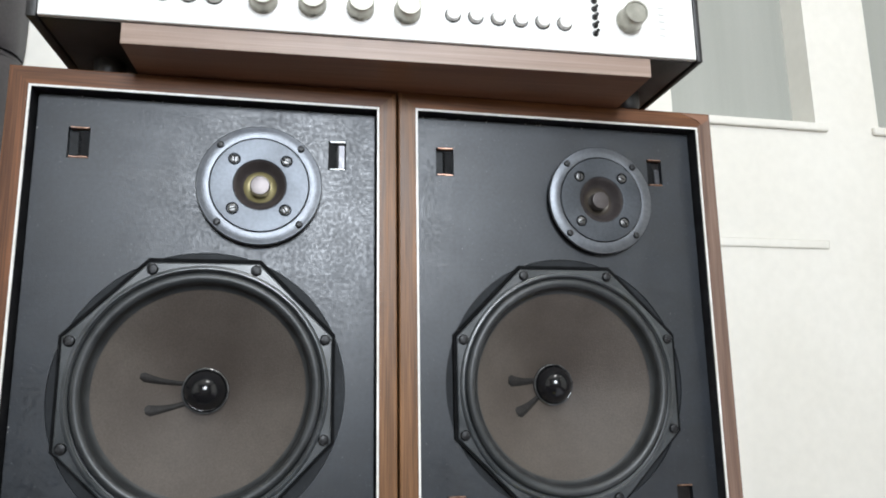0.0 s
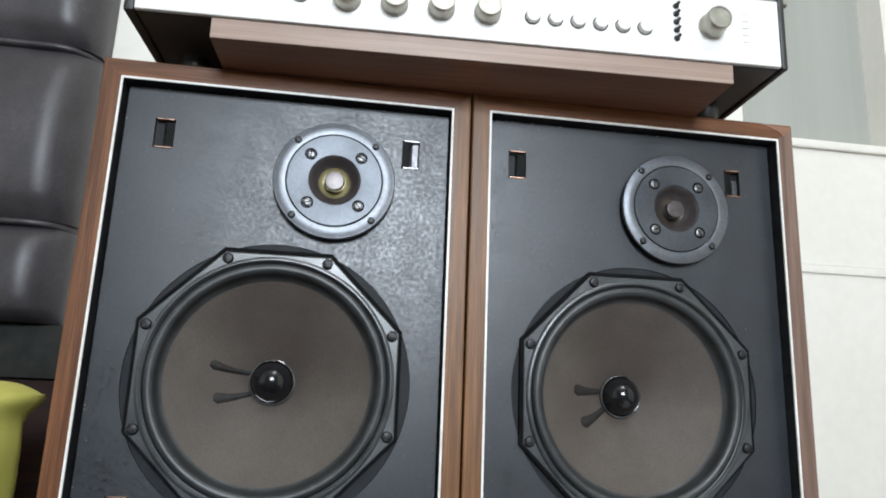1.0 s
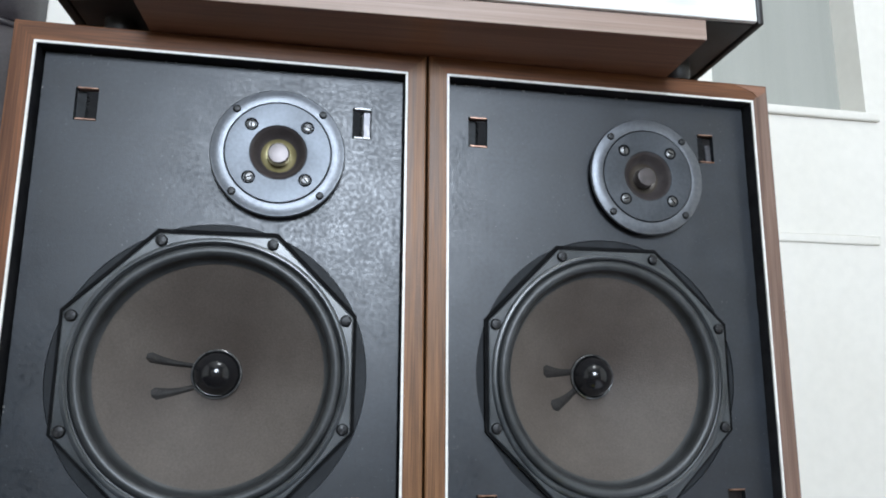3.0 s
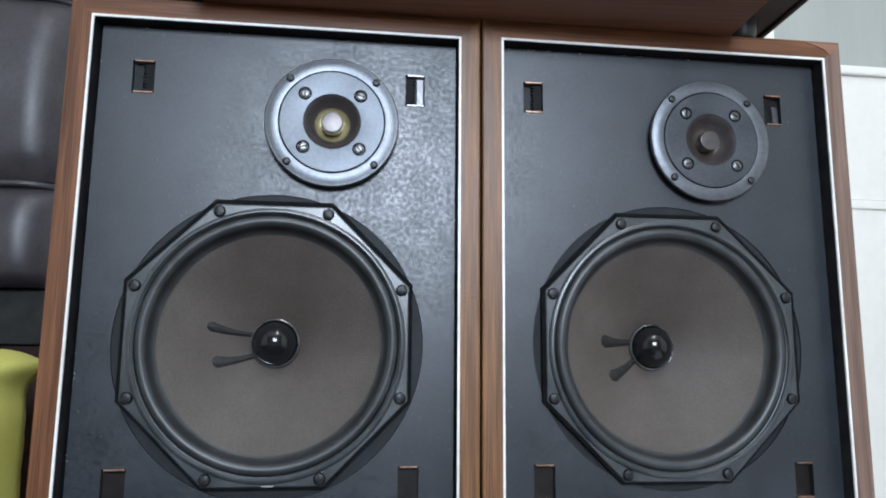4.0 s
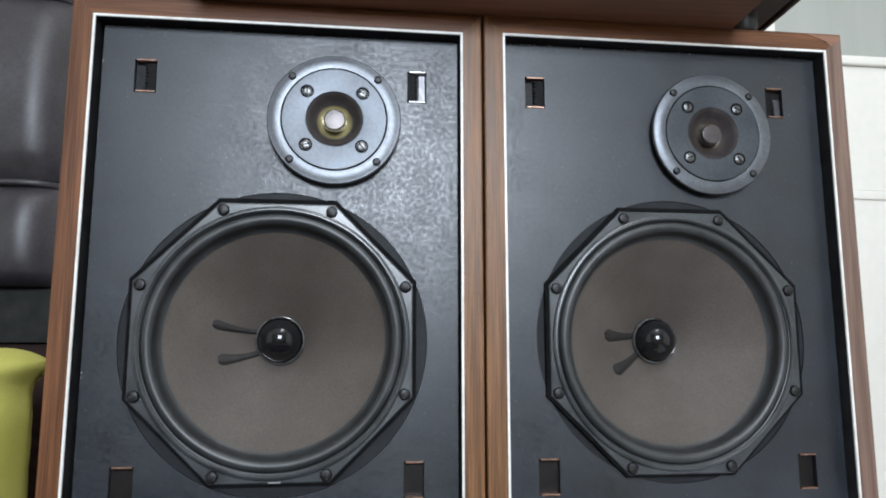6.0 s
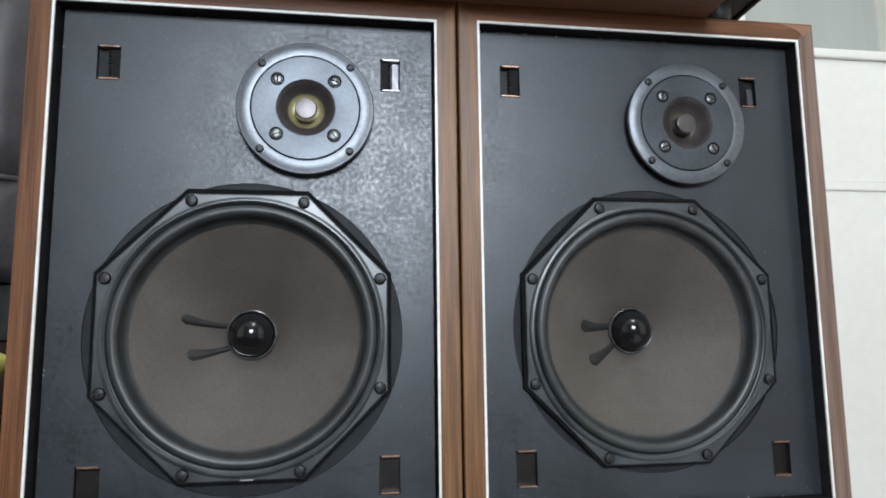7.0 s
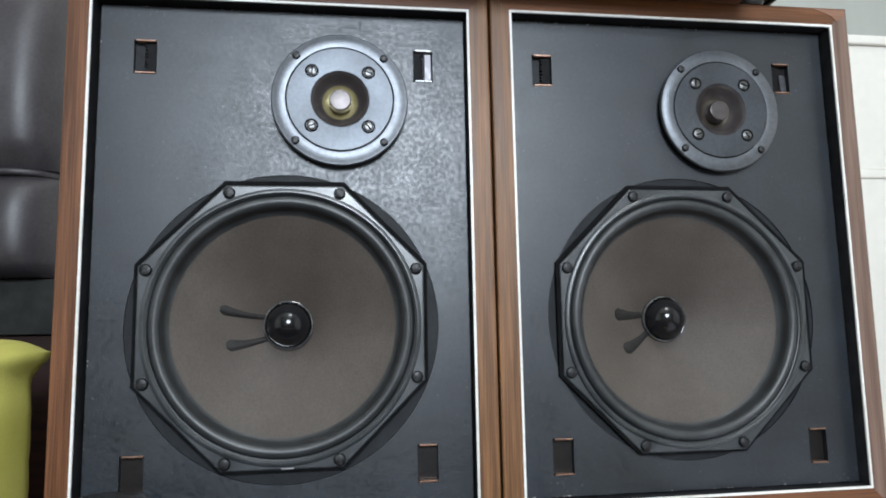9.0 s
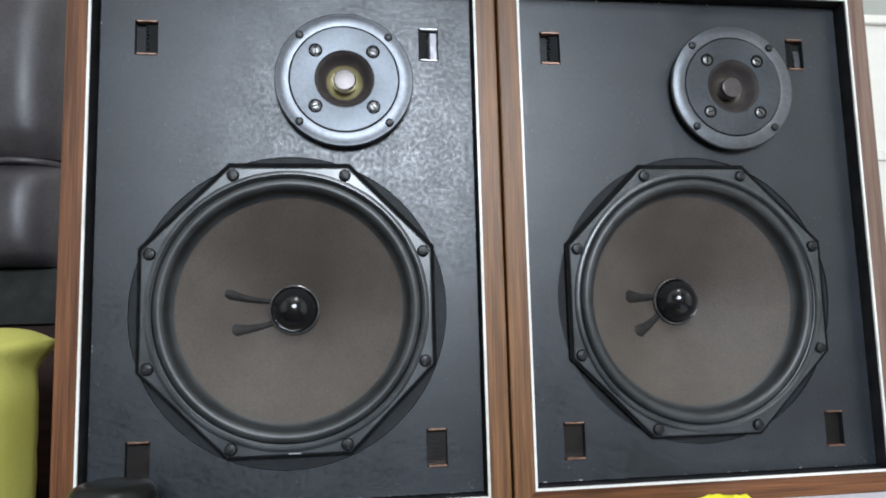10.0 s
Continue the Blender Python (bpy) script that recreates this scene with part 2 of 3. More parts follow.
M_yellow = make_mat("yellow_cotton", (0.42, 0.395, 0.075), (0.52, 0.49, 0.115), 0.8, scale=(9, 9, 9), fine=((1100, 1100, 1100), 0.10), bump=0.4, bump_scale=900)
M_lemon = make_mat("bright_yellow_cloth", (0.78, 0.70, 0.02), (0.88, 0.82, 0.04), 0.7, scale=(40, 40, 40), bump=0.3, bump_scale=700)
M_sheet = make_mat("pale_lilac_sheet", (0.60, 0.58, 0.66), (0.70, 0.68, 0.75), 0.85, scale=(6, 6, 6), fine=((900, 900, 900), 0.06), bump=0.4, bump_scale=500)
M_cover = make_mat("dark_brown_cover", (0.030, 0.020, 0.017), (0.055, 0.038, 0.032), 0.9, scale=(8, 8, 8), fine=((700, 700, 700), 0.2), bump=0.5, bump_scale=500)
M_floor = make_mat("brown_floor_boards", (0.055, 0.031, 0.018), (0.105, 0.062, 0.038), 0.5, scale=(3, 60, 60), fine=((12, 300, 300), 0.15))

# ---------------------------------------------------------------- mesh helpers


def link(name, bm, material, parent=None, label="", smooth=False, at=None, sharp=38):
    me = bpy.data.meshes.new(name)
    bmesh.ops.recalc_face_normals(bm, faces=bm.faces)
    bm.to_mesh(me)
    bm.free()
    if smooth:
        for p in me.polygons:
            p.use_smooth = True
        me.set_sharp_from_angle(angle=radians(sharp))
    me.materials.append(material)
    ob = new(name, me)
    if parent:
        ob.parent = parent
    if at is not None:
        ob.matrix_basis = at
    if label:
        tagged(ob, label)
    return ob


def part(name, bm, material, parent, label="", smooth=True, at=None, sharp=38):
    return link(name, bm, material, parent, label, smooth, at, sharp)


def box(x0, x1, y0, y1, z0, z1, bevel=0.0, seg=2):
    bm = bmesh.new()
    bmesh.ops.create_cube(bm, size=1.0, matrix=Matrix.Translation(((x0 + x1) / 2, (y0 + y1) / 2, (z0 + z1) / 2)) @ Matrix.Diagonal((x1 - x0, y1 - y0, z1 - z0, 1)))
    if bevel:
        bmesh.ops.bevel(bm, geom=list(bm.edges), offset=bevel, segments=seg, affect="EDGES", profile=0.5)
    return bm


def lathe(profile, seg=64, cx=0.0, cz=0.0, closed=False):
    """Turn (radius, depth) points round the y axis through (cx, cz)."""
    bm = bmesh.new()
    rings = []
    for r, y in profile:
        if r < 1e-6:
            rings.append([bm.verts.new((cx, y, cz))])
        else:
            rings.append([bm.verts.new((cx + r * math.cos(2 * math.pi * i / seg), y, cz + r * math.sin(2 * math.pi * i / seg))) for i in range(seg)])
    pairs = list(zip(rings, rings[1:]))
    if closed:
        pairs.append((rings[-1], rings[0]))
    for a, b in pairs:
        for i in range(seg):
            j = (i + 1) % seg
            if len(a) == 1 and len(b) == 1:
                continue
            if len(a) == 1:
                bm.faces.new((a[0], b[i], b[j]))
            elif len(b) == 1:
                bm.faces.new((a[i], a[j], b[0]))
            else:
                bm.faces.new((a[i], a[j], b[j], b[i]))
    return bm


def plate(outer, holes, y0, y1):
    """A flat board in the xz plane between y0 (front) and y1, with holes cut through."""
    bm = bmesh.new()
    loops = []
    for pts in (outer, *holes):
        vs = [bm.verts.new((x, y0, z)) for x, z in pts]
        loops.append(vs)
        for i in range(len(vs)):
            bm.edges.new((vs[i], vs[(i + 1) % len(vs)]))
    bmesh.ops.triangle_fill(bm, edges=list(bm.edges), use_beauty=True)
    back = {}
    for v in list(bm.verts):
        back[v] = bm.verts.new((v.co.x, y1, v.co.z))
    for f in list(bm.faces):
        bm.faces.new([back[v] for v in reversed(f.verts)])
    for vs in loops:
        for i in range(len(vs)):
            a, b = vs[i], vs[(i + 1) % len(vs)]
            bm.faces.new((a, b, back[b], back[a]))
    return bm


def circle(r, cx=0.0, cz=0.0, seg=64, phase=0.0):
    return [(cx + r * math.cos(phase + 2 * math.pi * i / seg), cz + r * math.sin(phase + 2 * math.pi * i / seg)) for i in range(seg)]


def rect(x0, x1, z0, z1):
    return [(x0, z0), (x1, z0), (x1, z1), (x0, z1)]


def mitred(x0, x1, z0, z1, w, y0, y1, side, bevel=0.0012):
    """One of the four mitred boards of a frame whose outside is x0..x1, z0..z1."""
    o = [(x0, z0), (x1, z0), (x1, z1), (x0, z1)]
    i = [(x0 + w, z0 + w), (x1 - w, z0 + w), (x1 - w, z1 - w), (x0 + w, z1 - w)]
    k = {"bottom": 0, "right": 1, "top": 2, "left": 3}[side]
    quad = [o[k], o[(k + 1) % 4], i[(k + 1) % 4], i[k]]
    bm = bmesh.new()
    f = [bm.verts.new((x, y0, z)) for x, z in quad]
    b = [bm.verts.new((x, y1, z)) for x, z in quad]
    bm.faces.new(f)
    bm.faces.new(b[::-1])
    for n in range(4):
        bm.faces.new((f[n], b[n], b[(n + 1) % 4], f[(n + 1) % 4]))
    if bevel:
        bm.edges.ensure_lookup_table()
        front = [e for e in bm.edges if {e.verts[0], e.verts[1]} == {f[0], f[1]}]
        bmesh.ops.bevel(bm, geom=front, offset=bevel, segments=2, affect="EDGES", profile=0.5)
    return bm


def screw(r, h, slot=True):
    """A pan-head screw facing -y with its head on y = 0, and a slot across it."""
    bm = lathe([(r, 0.0005), (r, -h * 0.45), (r * 0.82, -h * 0.85), (r * 0.45, -h), (0, -h)], 20)
    if slot:
        s = box(-r * 0.75, r * 0.75, -h * 1.04, -h * 0.9, -r * 0.12, r * 0.12)
        me = bpy.data.meshes.new("tmp")
        s.to_mesh(me)
        s.free()
        bm.from_mesh(me)
        bpy.data.meshes.remove(me)
    return bm


def empty(name, m, label, category, group="", kind=""):
    ob = new(name)
    ob.empty_display_size = 0.05
    ob.matrix_world = m
    return tagged(ob, label, category, group, kind)


def structure(ob, label, category):
    return tagged(ob, label, category, kind="structure")


# ---------------------------------------------------------------- the room
FLOOR, CEIL = -0.45, 1.95
WY = 0.455            # front of the wall behind the speakers
X0, X1, YB = -1.9, 1.6, -2.5

bm = box(X0 - 0.1, X1 + 0.1, YB - 0.1, WY + 0.2, FLOOR - 0.1, FLOOR)
structure(link("floor", bm, M_floor), "brown wooden floor under the bed", "floor")
bm = box(X0 - 0.1, X1 + 0.1, YB - 0.1, WY + 0.2, CEIL, CEIL + 0.1)
structure(link("ceiling", bm, M_wall), "plain white painted ceiling", "ceiling")
WIN = [(0.552, 0.837), (0.973, 1.258)]
WZ0, WZ1 = 0.609, 1.55
bm = plate(rect(X0, X1, FLOOR, CEIL), [rect(a, b, WZ0, WZ1) for a, b in WIN], WY, WY + 0.15)
structure(link("wall_north", bm, M_wall), "white painted wall with two shaded windows", "wall")
bm = plate(rect(X0, X1, FLOOR, CEIL), [rect(-0.42, 0.42, 0.59, 1.33)], YB - 0.1, YB)
structure(link("wall_south", bm, M_wall_back), "unseen grey-beige wall with a window, darkened to cut reflections", "wall")
structure(link("wall_west", box(X0 - 0.1, X0, YB, WY, FLOOR, CEIL), M_wall), "plain white painted wall", "wall")
structure(link("wall_east", box(X1, X1 + 0.1, YB, WY, FLOOR, CEIL), M_wall), "plain white painted wall", "wall")

# two windows in the wall, each with its closed grey blind, sill and apron
for n, (a, b) in enumerate(WIN):
    w = new("window_%d" % (n + 1))
    structure(w, "white framed window with a closed grey blind", "window")
    part("blind", box(a, b, WY + 0.055, WY + 0.060, WZ0, WZ1), M_blind, w, "grey cloth blind", smooth=False)
    part("sill", box(a - 0.018, b + 0.020, WY - 0.009, WY - 0.0005, WZ0 - 0.016, WZ0 - 0.001, 0.003, 3), M_gloss, w)
    part("apron_moulding", box(a - 0.018, b - 0.003, WY - 0.0034, WY - 0.0005, 0.3785, 0.3930, 0.0026, 4), M_gloss, w)
    if n == 0:
        latch = part("latch", box(a + 0.052, a + 0.088, WY + 0.048, WY + 0.0545, 0.838, 0.842, 0.001, 2), M_dull, w, "small grey metal latch", smooth=False)
        part("latch_plate", box(a + 0.066, a + 0.074, WY + 0.0475, WY + 0.0545, 0.834, 0.846, 0.001, 2), M_dull, latch, smooth=False)

# window behind the camera
w = new("window_3")
structure(w, "white framed window, bright daylight outside", "window")
part("window_frame", plate(rect(-0.42, 0.42, 0.59, 1.33), [rect(-0.37, -0.02, 0.64, 1.28), rect(0.02, 0.37, 0.64, 1.28)], YB - 0.07, YB - 0.03), M_gloss, w, smooth=False)

# housing added for the unseen overhead fill
lamp = empty("ceiling_fill_lamp", pose(0.25, -1.1, CEIL), "flat square white ceiling lamp, unseen, added as fill", "lamp")
part("housing", box(-0.23, 0.23, -0.23, 0.23, -0.045, -0.0005, 0.004), M_gloss, lamp)

# ---------------------------------------------------------------- the bed
BED = 0.0170          # top of the bench on which the speakers stand
LOW = -0.100          # top of the bed beside it
bed = empty("bed", pose(-0.85, -0.4, FLOOR), "low bed with a dark brown blanket", "bed")
H = LOW - FLOOR
part("mattress", box(-0.50, 0.50, -0.95, 0.775, H - 0.18, H - 0.004, 0.03, 4), M_cover, bed, "dark brown mattress")
part("blanket", box(-0.49, 0.49, -0.93, 0.765, H - 0.0038, H, 0.0015), M_cover, bed, "dark brown blanket")
part("bed_frame", box(-0.51, 0.505, -0.97, 0.785, 0.08, H - 0.182, 0.008), M_darkwood, bed)
for fx in (-0.46, 0.46):
    for fy in (-0.9, 0.7):
        part("leg", box(fx - 0.03, fx + 0.03, fy - 0.03, fy + 0.03, 0.0, 0.0795, 0.004), M_darkwood, bed)

HB = BED - FLOOR - 0.006
bench = empty("bench", pose(0.05, 0.0, FLOOR), "low dark wooden bench under both loudspeakers", "bench")
part("bench_top", box(-0.38, 0.262, -0.34, 0.42, HB - 0.03, HB, 0.003), M_darkwood, bench)
for fx in (-0.34, 0.225):
    for fy in (-0.30, 0.38):
        part("leg", box(fx - 0.025, fx + 0.025, fy - 0.025, fy + 0.025, 0.0, HB - 0.0305, 0.003), M_darkwood, bench)
for fy in (-0.30, 0.38):
    part("rail", box(-0.3145, 0.1995, fy - 0.01, fy + 0.01, HB - 0.10, HB - 0.0305, 0.002), M_darkwood, bench)
ob = link("blanket", box(-0.325, 0.1485, -0.335, 0.41, BED - 0.0058, BED - 0.003, 0.0012), M_cover)
tagged(ob, "dark brown blanket spread on the bench", "blanket")
ob = link("sheet", box(0.150, 0.309, -0.335, 0.41, BED - 0.0058, BED, 0.0012), M_sheet)
tagged(ob, "pale lilac cotton sheet folded on the bench", "sheet")

# padded headboard: leather rolls one above the other with piping between
hb = empty("headboard", pose(-0.95, 0.415, FLOOR), "black leather padded headboard with horizontal piping", "headboard")


def cushion(x0, x1, y0, y1, z0, z1, r, puff):
    """A stuffed leather roll: rounded at its right end, bulging between its seams."""
    bm = bmesh.new()
    nz, na = 14, 12
    rows = []
    for k in range(nz + 1):
        v = k / nz
        e = (1 - abs(2 * v - 1) ** 5)
        inset = 0.014 * (1 - e ** 0.5)
        z = z0 + (z1 - z0) * v
        bul = puff * math.sin(math.pi * v) ** 0.5 if 0 < v < 1 else 0.0
        row = [bm.verts.new((x0, y1, z)), bm.verts.new((x0, y0 + inset - bul, z))]
        for s in range(1, 8):
            row.append(bm.verts.new((x0 + (x1 - r - x0) * s / 8, y0 + inset - bul, z)))
        for a in range(na + 1):
            t = math.pi / 2 * a / na
            row.append(bm.verts.new((x1 - r + (r - inset * 0.12) * math.sin(t), y0 + r + (-(r - inset + bul)) * math.cos(t), z)))
        row.append(bm.verts.new((x1 - inset * 0.12, y1, z)))
        rows.append(row)
    for a, b in zip(rows, rows[1:]):
        for i in range(len(a) - 1):
            bm.faces.new((a[i], a[i + 1], b[i + 1], b[i]))
        bm.faces.new((a[-1], a[0], b[0], b[-1]))
    bm.faces.new(rows[0][::-1])
    bm.faces.new(rows[-1])
    return bm


HX = 0.497     # right end of the padding, from the headboard's origin
for z0, z1 in ((0.229, 0.352), (0.362, 0.600), (0.610, 0.85)):
    part("leather_roll", cushion(-0.8, HX, -0.035, 0.037, z0 - FLOOR, z1 - FLOOR, 0.050, 0.013), M_leather, hb)
for z in (0.357, 0.605):
    part("piping", cushion(-0.8, HX - 0.003, -0.026, 0.037, z - 0.0052 - FLOOR, z + 0.0052 - FLOOR, 0.054, 0.004), M_leather, hb)
part("back_board", box(-0.8, HX + 0.02, -0.004, 0.037, 0.160 - FLOOR, 0.2285 - FLOOR, 0.003), M_base, hb, "dark grey fabric strip under the leather")
part("base_board", box(-0.8, HX + 0.15, 0.005, 0.037, 0.0, 0.1595 - FLOOR, 0.003), M_darkwood, hb)

# ---------------------------------------------------------------- yellow cushion beside the speaker


def pillow():
    """A boxy cushion: flat front with soft creases, and a flared rolled seam along its top edge."""
    bm = bmesh.new()
    nx, nz = 30, 48
    W, HH, T = 0.36, 0.252, 0.085
    grid = {}
    for i in range(nx + 1):
        for k in range(nz + 1):
            # finer steps towards the ends
            u, v = 0.5 - 0.5 * math.cos(math.pi * i / nx), (k / nz) ** 0.8
            top = HH * (1 - v)
            flare = 0.0155 * math.exp(-((top - 0.014) / 0.015) ** 2) - 0.002 * math.exp(-((top - 0.045) / 0.012) ** 2)
            if top < 0.012:
                flare -= 0.010 * (1 - top / 0.012) ** 2
            for side in (0, 1):
                x = -W + W * u + flare * max(0.0, (u - 0.6) / 0.4)
                puff = (1 - abs(2 * u - 1) ** 18) * (1 - abs(2 * v - 1) ** 14) * (1 - 0.35 * (max(0.0, v - 0.75) / 0.25))
                roll = 0.009 * math.exp(-((top - 0.016) / 0.012) ** 2) * (1 - 0.5 * abs(2 * u - 1) ** 18)
                y = (-1 if side == 0 else 1) * (0.003 + T / 2 * puff + roll)
                crease = 0.0022 * math.sin(70 * x + 55 * top) * math.exp(-((top - 0.035) / 0.018) ** 2) * max(0.0, (u - 0.7) / 0.3)
                c = noise.noise((x * 14, side * 3.0, v * 6)) * 0.005 + noise.noise((x * 40 + v * 22, side, v * 9)) * 0.0015 + crease
                droop = (0.0008 * math.sin(u * 9.0 + 2.0)) * max(0.0, (v - 0.85) / 0.15) - 0.004 * max(0.0, (u - 0.93) / 0.07) ** 2 * (v > 0.95)
                grid[i, k, side] = bm.verts.new((x, y + c, HH * v + droop))
    for i in range(nx):
        for k in range(nz):
            bm.faces.new([grid[p] for p in ((i, k, 0), (i + 1, k, 0), (i + 1, k + 1, 0), (i, k + 1, 0))])
            bm.faces.new([grid[p] for p in ((i, k, 1), (i, k + 1, 1), (i + 1, k + 1, 1), (i + 1, k, 1))])
    for i in range(nx):
        for k in (0, nz):
            bm.faces.new([grid[p] for p in ((i, k, 0), (i + 1, k, 0), (i + 1, k, 1), (i, k, 1))])
    for k in range(nz):
        for i in (0, nx):
            bm.faces.new([grid[p] for p in ((i, k, 0), (i, k + 1, 0), (i, k + 1, 1), (i, k, 1))])
    return bm


ob = link("cushion", pillow(), M_yellow, smooth=True, sharp=60)
ob.matrix_world = pose(-0.4040, 0.225, LOW + 0.003, 0, 0, 0)
tagged(ob, "yellow cotton cushion standing on the bed before the headboard", "cushion")

# ---------------------------------------------------------------- loudspeakers
CAB_W, CAB_H, CAB_D, FW = 0.2955, 0.3905, 0.235, 0.0146
YF = -0.012            # front of the cabinet's frame; the baffle's face is y = 0
STRIP = 0.0017


def cone_y(r):
    """Depth of the paper cone at radius r."""
    t = max(0.0, (0.0795 - r) / (0.0795 - 0.0155))
    return 0.004 + 0.033 * (t ** 0.92)


def lead(p, q, w, WZ):
    """A glued lead lying on the cone from p to q (x, z from its centre)."""
    bm = bmesh.new()
    rows = []
    n = 10
    dx, dz = q[0] - p[0], q[1] - p[1]
    ln = math.hypot(dx, dz)
    nx_, nz_ = -dz / ln, dx / ln
    for i in range(n + 1):
        t = i / n
        ww = 1.35 * w * (0.55 + 0.75 * t ** 2) * (1 - 0.5 * max(0, t - 0.9) / 0.1)
        cx, cz = p[0] + dx * t + nx_ * 0.0012 * math.sin(3 * t), p[1] + dz * t + nz_ * 0.0012 * math.sin(3 * t)
        row = []
        for s, lift in ((-1, -0.0003), (-0.5, 0.0010), (0, 0.0014), (0.5, 0.0010), (1, -0.0003)):
            x, z = cx + nx_ * ww * s, cz + nz_ * ww * s
            row.append(bm.verts.new((x, cone_y(math.hypot(x, z)) - lift, WZ + z)))
        rows.append(row)
    for a, b in zip(rows, rows[1:]):
        for i in range(4):
            bm.faces.new((a[i], a[i + 1], b[i + 1], b[i]))
    bm.faces.new(rows[0])
    bm.faces.new(rows[-1][::-1])
    return bm


OCT = 0.1070
SLOTS = [(-0.1062, -0.0906, 0.3385, 0.3635), (0.0918, 0.1064, 0.3385, 0.3635), (-0.1062, -0.0906, 0.0490, 0.0750), (0.0918, 0.1064, 0.0490, 0.0750)]


def comb(x0, x1, y, z0, z1, seed, toward):
    """A strip of small plastic hooks: a thin upright piece with one ragged, saw-toothed side."""
    rnd = random.Random(seed)
    n = 8
    saw = []
    for i in range(n):
        za, zb = z0 + (z1 - z0) * i / n, z0 + (z1 - z0) * (i + 1) / n
        deep = (x1 - x0) * rnd.uniform(0.22, 0.42)
        saw += [(deep, za + (zb - za) * 0.08), (0.0, za + (zb - za) * rnd.uniform(0.45, 0.6)), (deep * 0.8, zb - (zb - za) * 0.12)]
    if toward > 0:
        pts = [(x0, z0)] + [(x1 - d, z) for d, z in saw] + [(x0, z1)]
    else:
        pts = [(x1, z1)] + [(x0 + d, z) for d, z in reversed(saw)] + [(x1, z0)]
    return plate(pts, [], y, y + 0.0022)


def frayed(x0, x1, z0, z1, seed, lean):
    """A board's outline whose sawn edges are a little ragged."""
    rnd = random.Random(seed)
    pts = []
    corners = [(x0, z0), (x1 + lean, z0), (x1, z1), (x0, z1)]
    for (ax, az), (bx, bz) in zip(corners, corners[1:] + corners[:1]):
        n = int(math.hypot(bx - ax, bz - az) / 0.0035)
        for i in range(n):
            t, d = i / n, 0.0 if i == 0 else rnd.uniform(-0.00028, 0.00022)
            pts.append((ax + (bx - ax) * t + d * (abs(bz - az) > 0.1), az + (bz - az) * t + d * (abs(bx - ax) > 0.1)))
    return pts


def speaker(x, label, leads, bright_clip, chips, wx, TX, BED, CAB_H, slot_shift, gaps, ring):
    """gaps: left, right, bottom and top slit round the baffle and how far its foot leans out; ring: radius and centre of the woofer's recess."""
    WZ, TZ = 0.160 - BED, 0.3208 - BED
    sp = empty("loudspeaker", pose(x, 0, BED), label, "loudspeaker", "pair of loudspeakers")
    hw = CAB_W / 2
    cab = part("cabinet", box(-hw + 0.012, hw - 0.012, CAB_D - 0.014, CAB_D - 0.002, 0.012, CAB_H - 0.012), M_black_wood, sp, "black back panel in a walnut case")
    for side in ("left", "right", "top", "bottom"):
        veneer = M_walnut_h if side in ("top", "bottom") else M_walnut_tan if (side == "right") == bright_clip else M_walnut_v if bright_clip else M_walnut_sheen
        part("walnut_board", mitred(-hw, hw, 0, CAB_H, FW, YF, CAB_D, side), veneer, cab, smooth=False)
    # white inlay and black lining inside the boards
    a, b = hw - FW, CAB_H - FW
    for side in ("left", "right", "top", "bottom"):
        part("inlay_strip", mitred(-a, a, FW, b, STRIP, YF - 0.0006, YF + 0.0010, side, 0), M_strip, cab, "thin white inlay strip", smooth=False)
        part("lining", mitred(-a, a, FW, b, STRIP - 0.0004, YF + 0.0012, 0.014, side, 0), M_black_wood, cab, smooth=False)
    # rebate behind the baffle's edge
    for side in ("left", "right", "top", "bottom"):
        part("rebate", mitred(-a + STRIP, a - STRIP, FW + STRIP, b - STRIP, 0.006, 0.0054, 0.0138, side, 0), M_black_wood, cab, smooth=False)
    # baffle
    a -= STRIP - 0.0003
    slots = [rect(x0 + d, x1 + d, z0 - BED, z1 - BED) for (x0, x1, z0, z1), d in zip(SLOTS, slot_shift)]
    baf = part("baffle", plate(frayed(-a + gaps[0], a - gaps[1], FW + STRIP + gaps[2], b - STRIP - gaps[3], chips, gaps[4]), [circle(ring[0], wx + ring[1], WZ + ring[2], 96), circle(0.030, TX, TZ, 48), *slots], 0.0, 0.0050), M_baffle, sp, "black coated board with a fine pebbled texture", smooth=False)
    # frayed paint along the edges of the baffle
    rnd = random.Random(chips)
    top, low, west = b - STRIP - gaps[3], FW + STRIP + gaps[2], -a + gaps[0]
    for i in range(36):
        w, hgt = rnd.uniform(0.0002, 0.0008), rnd.uniform(0.00015, 0.00045)
        if chips == 9:
            w, hgt = w * 1.5, hgt * 1.5
        u = rnd.random()
        if i % 3 == 0:
            cx, cz = -a + 0.004 + (2 * a - 0.008) * u, top - hgt
        elif i % 3 == 1:
            cx, cz = (west + 0.002 + 0.05 * u, top - hgt) if chips == 9 else (west + hgt, low + (top - low) * u)
            if chips != 9:
                w, hgt = hgt * 0.8, w * 1.2
        else:
            cx, cz = -a + 0.004 + (2 * a - 0.008) * u, low + hgt
        part("paint_chip", box(cx - w, cx + w, -0.0003, 0.0003, cz - hgt, cz + hgt * 0.7, 0.0002, 1), M_chip, baf, smooth=False)
    # woofer: recess, eight-sided basket, rubber roll, paper cone, dome and leads
    wf = part("woofer", lathe([(ring[0] - 0.0002, 0.0125), (ring[0] - 0.0002, 0.0009), (ring[0] - 0.0135, 0.0012), (ring[0] - 0.0135, 0.0125)], 96, wx + ring[1], WZ + ring[2], True), M_ring, sp, "black eight-sided woofer with a brown-grey paper cone")
